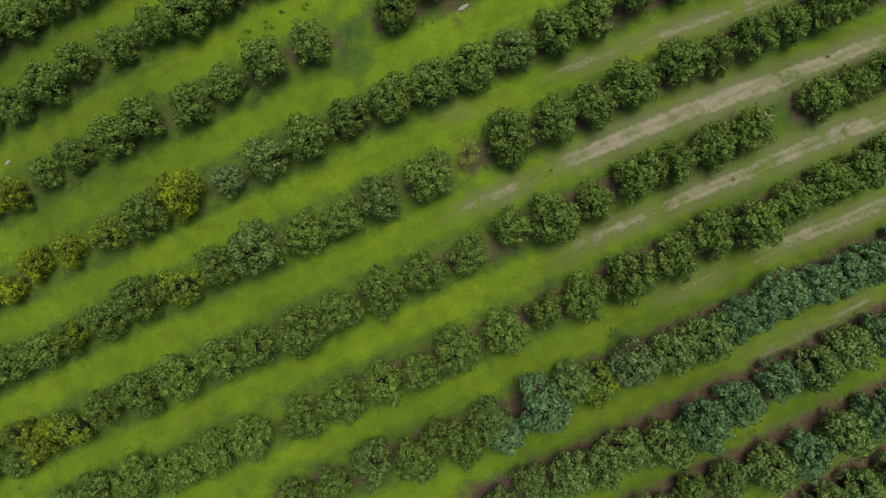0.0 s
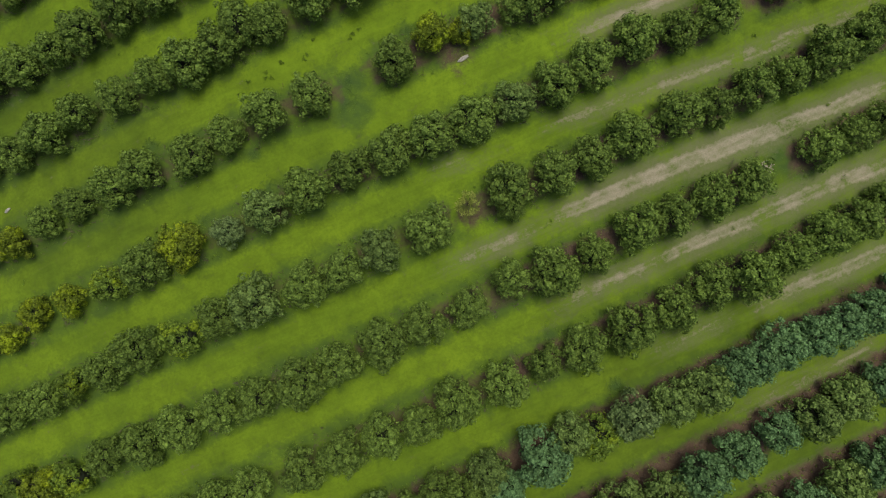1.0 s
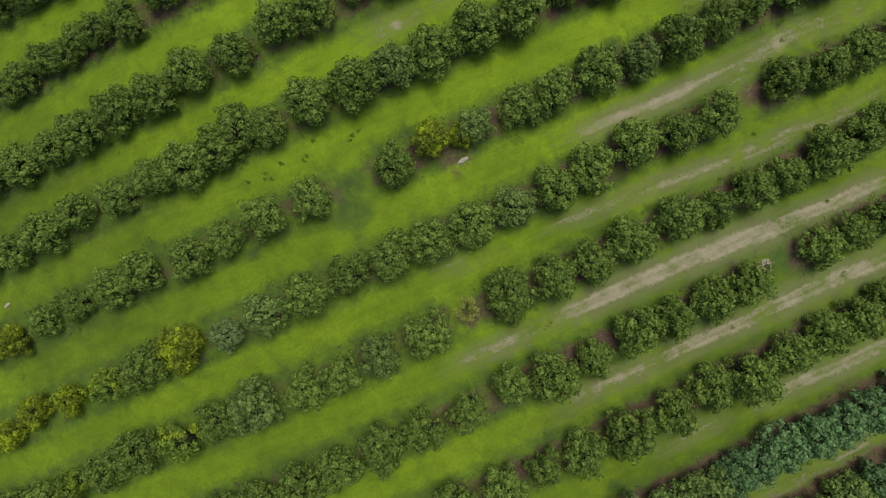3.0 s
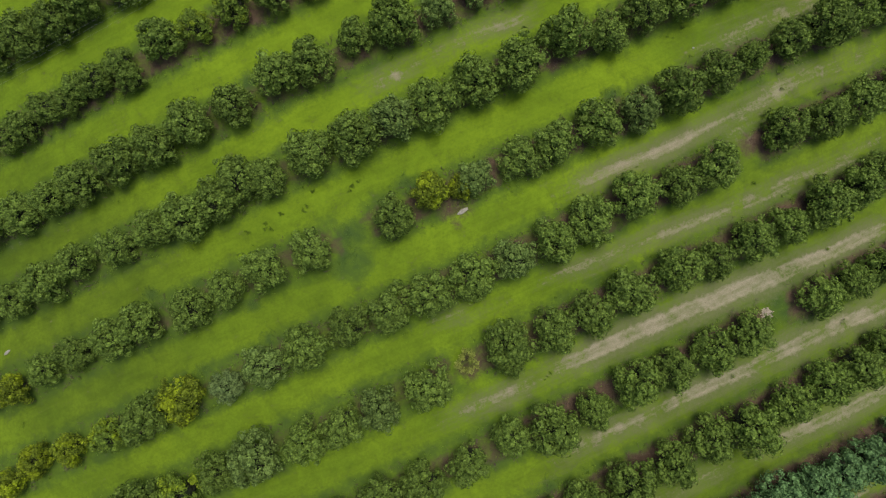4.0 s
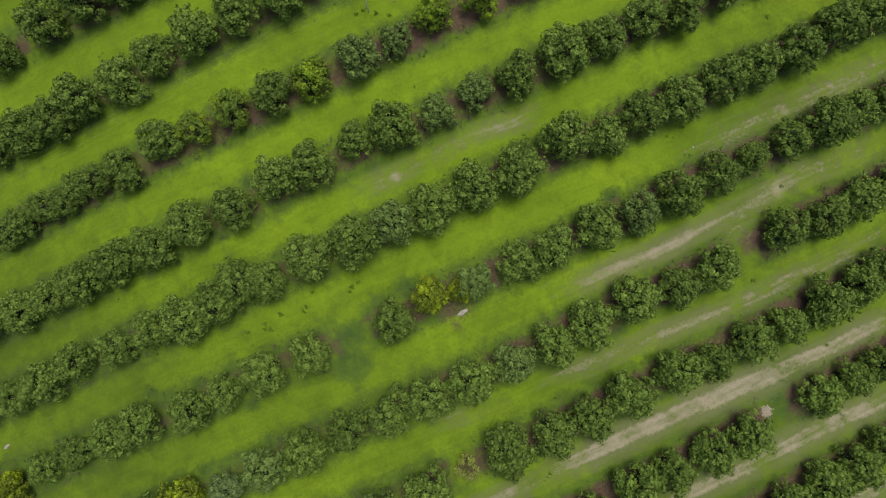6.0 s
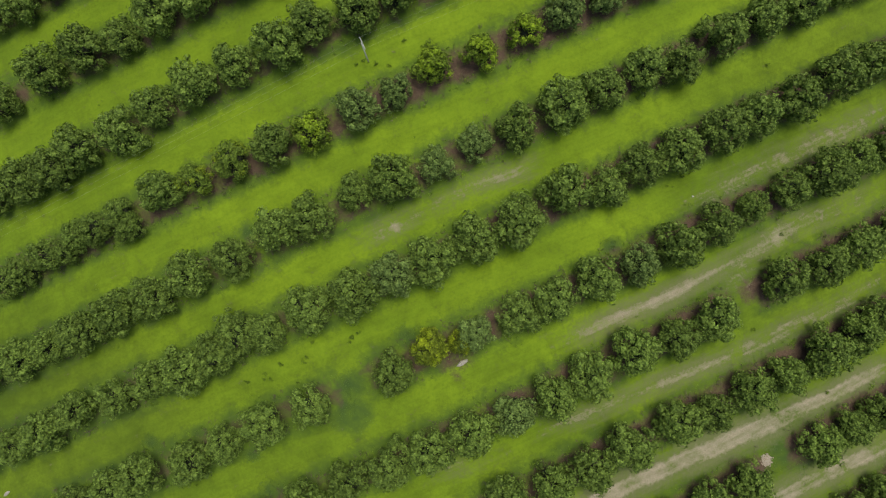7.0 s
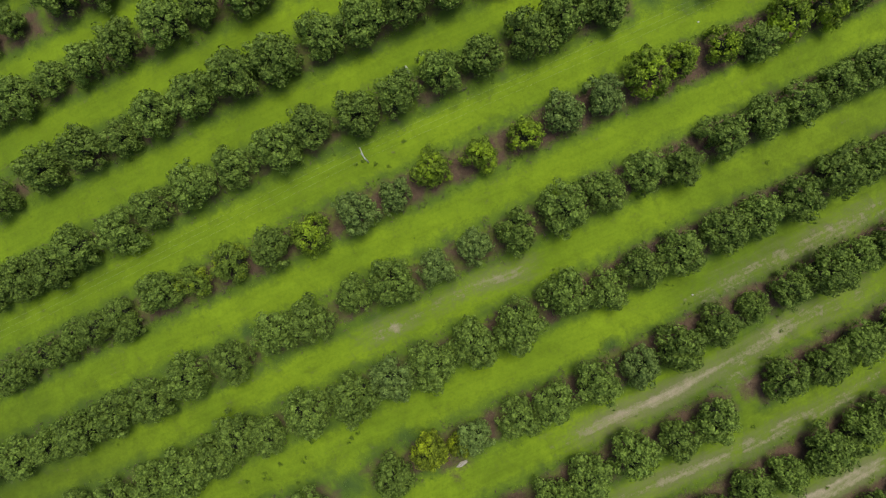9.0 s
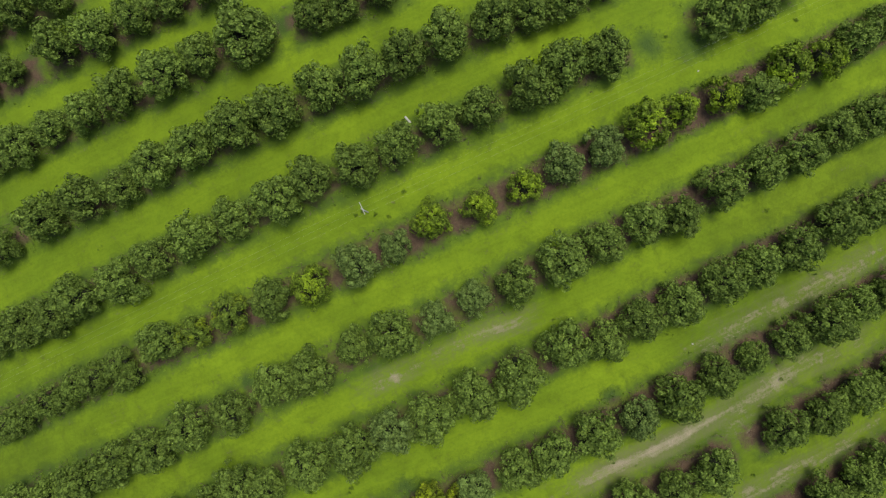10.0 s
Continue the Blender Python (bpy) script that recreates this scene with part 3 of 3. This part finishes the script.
LABEL = {
    "g": "rounded fruit tree with dense dark green leathery leaves",
    "m": "rounded fruit tree with dense mid-green leaves",
    "h": "green fruit tree with patches of young yellow leaves",
    "y": "fruit tree flushed all over with yellow young leaves",
    "k": "open fruit tree with bright lime-green young shoots",
    "b": "rounded fruit tree with pale blue-green leaves",
    "w": "scruffy open fruit tree with dark green leaves",
    "s": "fruit tree with dull silvery grey-green leaves",
}


def fruit_tree(x, y, wide, kind, rng):
    tree = new("fruit_tree")
    tree.empty_display_size = 0.3
    half = wide / 2
    tall = half * rng.uniform(0.94, 1.08) if wide > 4 else half * 1.05
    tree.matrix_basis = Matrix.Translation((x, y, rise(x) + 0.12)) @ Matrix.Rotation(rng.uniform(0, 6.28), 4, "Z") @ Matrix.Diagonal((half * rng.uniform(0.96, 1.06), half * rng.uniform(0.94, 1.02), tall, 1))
    tagged(tree, LABEL[kind], "fruit tree", "trees of the orchard rows")
    shapes = LOOSE if kind in "hkw" else CROWNS
    part("trunk", rng.choice(TRUNKS), tree)
    part("crown", rng.choice(shapes), tree, LEAVES[kind])
    return tree


def plant_rows():
    rng = random.Random(5)
    for row in ROWS:
        px, py, c, s = bearing(row)
        items = row[6]
        for kind, a, o, d in zip(row[5], items[0::3], items[1::3], items[2::3]):
            fruit_tree(px + a * c - o * s, py + a * s + o * c, d, kind, rng)


plant_rows()


# ---- grass, weeds and litter ----
def tuft_field(name, spots, mat, low, high, label, seed, blades=4, lean=0.7, wide=0.22):
    """Many small tufts in one mesh: blades that start at a spot and lean outwards."""
    rng = random.Random(seed)
    verts, faces = [], []
    for x, y, lift in spots:
        tall = rng.uniform(low, high)
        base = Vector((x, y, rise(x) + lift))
        for k in range(blades):
            a = rng.uniform(0, 6.283)
            out = Vector((math.cos(a), math.sin(a), 0))
            side = Vector((-out.y, out.x, 0)) * tall * wide
            foot = base + out * tall * rng.uniform(0.0, 0.35)
            mid = foot + out * tall * lean * 0.4 + Vector((0, 0, tall * 0.7))
            tip = foot + out * tall * lean * rng.uniform(0.8, 1.3) + Vector((0, 0, tall * rng.uniform(0.6, 1.0)))
            i = len(verts)
            verts += [(foot - side * 0.5)[:], (foot + side * 0.5)[:], (mid + side * 0.5)[:], (mid - side * 0.5)[:], tip[:]]
            faces += [(i, i + 1, i + 2, i + 3), (i + 3, i + 2, i + 4)]
    return tagged(new(name, mesh_of(name, verts, faces, mat)), label, "grass", kind="stuff")


def edge_spots(count, seed, inner, outer):
    """Spots along both edges of the tree rows."""
    rng = random.Random(seed)
    spots = []
    total = sum(len(row[5]) for row in ROWS)
    for row in ROWS:
        px, py, c, s = bearing(row)
        stations = row[6][0::3]
        for k in range(count * len(stations) // total):
            a = rng.choice(stations) + rng.uniform(-3.2, 3.2)
            o = rng.choice((-1, 1)) * rng.triangular(inner, outer, inner + 0.3 * (outer - inner))
            spots.append((px + a * c - o * s, py + a * s + o * c, 0.02))
    return spots


def patch_spots(count, seed):
    rng = random.Random(seed)
    spots = []
    for k in range(count):
        x, y, r = rng.choice(LUSH)
        a, d = rng.uniform(0, 6.283), r * 1.05 * math.sqrt(rng.random())
        spots.append((x + d * math.cos(a), y + d * math.sin(a), 0.0))
    return spots


def lane_spots(count, seed):
    """Loose weeds in the mown lanes, in small families."""
    rng = random.Random(seed)
    spots = []
    while len(spots) < count:
        x, y = rng.uniform(-58, 58), rng.uniform(-32, 90)
        for k in range(rng.randint(1, 5)):
            spots.append((x + rng.gauss(0, 0.35), y + rng.gauss(0, 0.25), 0.0))
    return spots


RANK = leaf_material("rank_green_leaves", (0.060, 0.115, 0.024), (0.105, 0.185, 0.036))
WEEDS = leaf_material("rank_weed_leaves", (0.085, 0.150, 0.016), (0.145, 0.235, 0.024))
tuft_field("long_grass", edge_spots(9000, 3, 1.2, 2.9), WEEDS, 0.08, 0.24, "long dark grass along the edges of the tree rows", 4, lean=1.15, wide=0.32)
tuft_field("rank_weeds", patch_spots(3200, 7), RANK, 0.05, 0.12, "rank green weeds in gaps between the trees", 8, blades=6)
tuft_field("lane_weeds", lane_spots(220, 9), WEEDS, 0.10, 0.24, "scattered dark weed tufts in the mown lanes", 10, blades=6, lean=0.9)
tuft_field("dry_brush", edge_spots(5000, 13, 0.8, 2.9), TWIGS, 0.25, 0.6, "dry grey-brown weeds and prunings under the trees", 14, blades=5, lean=0.8, wide=0.07)

# Single weed clumps that stand out in the lanes: x, y.
CLUMPS = [
    (-10.66, 30.97), (-9.80, 31.49), (-6.17, 35.73), (-22.86, 25.54), (-20.15, 25.98),
    (-18.80, 27.75), (-20.82, 25.99), (-4.40, 65.41), (28.38, 49.80), (41.13, 43.07),
    (39.12, 63.41), (29.57, 83.66), (43.00, 86.67), (47.21, 23.64), (-16.78, 25.62),
    (-20.82, 26.64), (-19.13, 27.84), (-22.86, 25.65), (-15.78, 28.62), (-10.46, 30.98),
    (-15.11, 30.40), (-0.59, 79.31), (37.44, 31.53), (26.44, 83.88), (-9.14, 63.12),
    (-7.62, 62.84), (-6.17, 62.57), (-10.00, 62.73), (-10.79, 30.43), (-16.11, 28.07),
    (-36.20, 24.25),
]


def clump_spots(seed):
    rng = random.Random(seed)
    return [(x + rng.gauss(0, 0.15), y + rng.gauss(0, 0.10), 0.0) for x, y in CLUMPS for k in range(12)]


tuft_field("weed_clumps", clump_spots(21), WEEDS, 0.07, 0.17, "low dark weed clumps in the mown grass", 22, blades=7, lean=1.0)


# ---- power line along one lane ----
def tube(verts, faces, a, b, r0, r1, sides=8):
    add_limb(verts, faces, [(Vector(a), r0), (Vector(b), r1)], sides)


def power_pole(x, y, tall=5.3):
    """A pale pole with one crossarm square to the lane, three insulators and a base collar."""
    pole = new("power_pole")
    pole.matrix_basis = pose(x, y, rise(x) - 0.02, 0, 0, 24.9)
    tagged(pole, "pale weathered power pole with one crossarm in a grass lane", "power pole")
    v, f = [], []
    tube(v, f, (0, 0, 0), (0, 0, tall), 0.085, 0.05, 12)
    part("post", mesh_of("post", v, f, WHITE, flat=False), pole)
    v, f = [], []
    bm = bmesh.new()
    bmesh.ops.create_cube(bm, size=1.0)
    bmesh.ops.scale(bm, vec=(0.075, 1.45, 0.08), verts=bm.verts)
    bmesh.ops.bevel(bm, geom=bm.edges[:], offset=0.012, segments=1, affect="EDGES")
    bmesh.ops.translate(bm, vec=(0.11, 0, tall - 0.18), verts=bm.verts)
    me = bpy.data.meshes.new("crossarm")
    bm.to_mesh(me)
    bm.free()
    me.materials.append(WHITE)
    part("crossarm", me, pole)
    for o in (-0.66, 0.0, 0.66):
        v, f = [], []
        top = tall - 0.11
        lift = 0.0 if o else 0.14
        add_limb(v, f, [(Vector((0.11, o, top)), 0.02), (Vector((0.11, o, top + 0.06 + lift)), 0.05), (Vector((0.11, o, top + 0.12 + lift)), 0.03), (Vector((0.11, o, top + 0.16 + lift)), 0.045)], 8)
        part("insulator", mesh_of("insulator", v, f, WHITE, flat=False), pole)
    for side in (-1, 1):
        v, f = [], []
        tube(v, f, (0.10, 0, tall - 0.75), (0.11, side * 0.45, tall - 0.24), 0.022, 0.022, 6)
        part("brace", mesh_of("brace", v, f, WHITE, flat=False), pole)
    return pole


def power_wires(poles, tall=5.3):
    c, s = math.cos(radians(24.9)), math.sin(radians(24.9))
    for o in (-0.66, 0.0, 0.66):
        v, f = [], []
        top = tall + 0.05 + (0.0 if o else 0.14)
        for (x0, y0), (x1, y1) in zip(poles, poles[1:]):
            a = Vector((x0 + 0.11 * c - o * s, y0 + 0.11 * s + o * c, rise(x0) + top))
            b = Vector((x1 + 0.11 * c - o * s, y1 + 0.11 * s + o * c, rise(x1) + top))
            path = []
            for k in range(17):
                u = k / 16
                path.append((a.lerp(b, u) - Vector((0, 0, 4 * 0.35 * u * (1 - u))), 0.0031))
            add_limb(v, f, path, 5)
        tagged(new("power_wire", mesh_of("power_wire", v, f, WIRE, flat=False)), "thin pale overhead wire strung between power poles", "wire", "wires of the power line")


WIRE = plain_material("weathered_aluminium_wire", (0.40, 0.42, 0.38), (0.30, 0.31, 0.28), 9, 0.5)
LINE = [(-8.55 + k * 0.9070 * 66, 63.05 + k * 0.4210 * 66) for k in (-1, 0, 1)]
for spot in LINE:
    power_pole(*spot)
power_wires(LINE)


# ---- loose things on the ground ----
RUBBLE = plain_material("pale_rubble", (0.52, 0.46, 0.36), (0.34, 0.29, 0.22), 5, 0.95)

def crumpled(name, length, width, height, seed, mat, x, y, turn, label, category):
    """A slack sack or sheet: a flattened, creased lump that lies on the ground."""
    rng = random.Random(seed)
    bm = bmesh.new()
    bmesh.ops.create_icosphere(bm, subdivisions=3, radius=1.0)
    shift = Vector((rng.uniform(0, 50), rng.uniform(0, 50), 0))
    for v in bm.verts:
        fold = noise.noise(v.co * 1.6 + shift) * 0.35 + noise.noise(v.co * 4.5 + shift) * 0.14
        v.co *= 1 + fold
        v.co = Vector((v.co.x * length / 2, v.co.y * width / 2, max(v.co.z, -0.35) * height * 0.7 + 0.25 * height))
    me = bpy.data.meshes.new(name)
    bm.to_mesh(me)
    bm.free()
    me.materials.append(mat)
    ob = new(name, me)
    ob.matrix_basis = pose(x, y, rise(x), 0, 0, turn)
    return tagged(ob, label, category)


def rubble_heap(x, y):
    """A low mound of many pale broken stones and sand."""
    rng = random.Random(41)
    verts, faces = [], []
    for k in range(420):
        a, d = rng.uniform(0, 6.283), math.sqrt(rng.random())
        spot = Vector((0.75 * d * math.cos(a) + rng.gauss(0, 0.12), 0.72 * d * math.sin(a) + rng.gauss(0, 0.12), 0.26 * (1 - d) + rng.uniform(-0.02, 0.04)))
        add_blob(verts, faces, spot, rng.uniform(0.03, 0.10), rng)
    ob = new("rubble_heap", mesh_of("rubble_heap", verts, faces, RUBBLE))
    ob.matrix_basis = pose(x, y, rise(x), 0, 0, 14)
    return tagged(ob, "low heap of pale sandy rubble beside a tree", "rubble heap", kind="stuff")


crumpled("white_sack", 1.35, 0.50, 0.28, 2, PLASTIC, 2.36, 28.04, 32, "crumpled dirty white sack lying on bare soil", "sack")
rubble_heap(38.9, 15.75)
crumpled("white_sack", 0.95, 0.40, 0.22, 8, PLASTIC, -54.32, 10.72, 40, "small crumpled white sack in the grass", "sack")
for k, (x, y) in enumerate([(29.78, 47.50), (30.49, 79.93), (-39.49, 53.21), (43.76, 49.54)]):
    crumpled("litter", 0.24, 0.18, 0.12, 30 + k, WHITE, x, y, 40 * k, "small scrap of white litter in the grass", "litter")


def plastic_pipe(x, y, turn, length, r):
    v, f = [], []
    add_limb(v, f, [(Vector((-length / 2, 0, r)), r * 0.9), (Vector((-length / 2 + 0.04, 0, r)), r), (Vector((length / 2 - 0.3, 0, r)), r), (Vector((length / 2 - 0.28, 0, r)), r * 1.25), (Vector((length / 2, 0, r)), r * 1.25)], 12)
    ob = new("plastic_pipe", mesh_of("plastic_pipe", v, f, WHITE, flat=False))
    ob.matrix_basis = pose(x, y, rise(x) + 0.02, 0, 0, turn)
    return tagged(ob, "short length of white plastic pipe beside a tree", "pipe")


plastic_pipe(-3.94, 73.74, -50, 1.0, 0.13)


def young_tree(x, y):
    """A sparse sapling: a few upright shoots with pale leaves at their tips."""
    tree = new("young_tree")
    tree.matrix_basis = pose(x, y, rise(x) + 0.1) @ Matrix.Scale(1.45, 4)
    tagged(tree, "sparse young tree with pale yellow-green leaves on bare soil", "young tree")
    rng = random.Random(17)
    v, f, lv, lf = [], [], [], []
    tube(v, f, (0, 0, -0.1), (0.03, 0, 0.7), 0.05, 0.035, 7)
    for k in range(13):
        a = k * 2.4
        reach = rng.uniform(0.25, 0.95)
        tip = Vector((reach * math.cos(a), reach * math.sin(a), rng.uniform(0.9, 1.9)))
        add_limb(v, f, [(Vector((0.03, 0, rng.uniform(0.3, 0.65))), 0.022), (tip * 0.6 + Vector((0, 0, 0.25)), 0.015), (tip, 0.006)], 5)
        for j in range(40):
            d = Vector((rng.gauss(0, 1), rng.gauss(0, 1), rng.gauss(0.5, 0.8))).normalized()
            add_leaf(lv, lf, tip + d * rng.uniform(0.0, 0.18), Vector((0, 0, 1)), d, rng.uniform(0.14, 0.24), rng.uniform(0.05, 0.08), 0.2)
    part("stem", mesh_of("stem", v, f, BARK, flat=False), tree)
    part("foliage", mesh_of("foliage", lv, lf, PALE), tree, None, "pale yellow-green leaves")
    return tree


PALE = leaf_material("pale_leaves", (0.20, 0.24, 0.045), (0.38, 0.43, 0.10))
young_tree(2.82, 11.09)
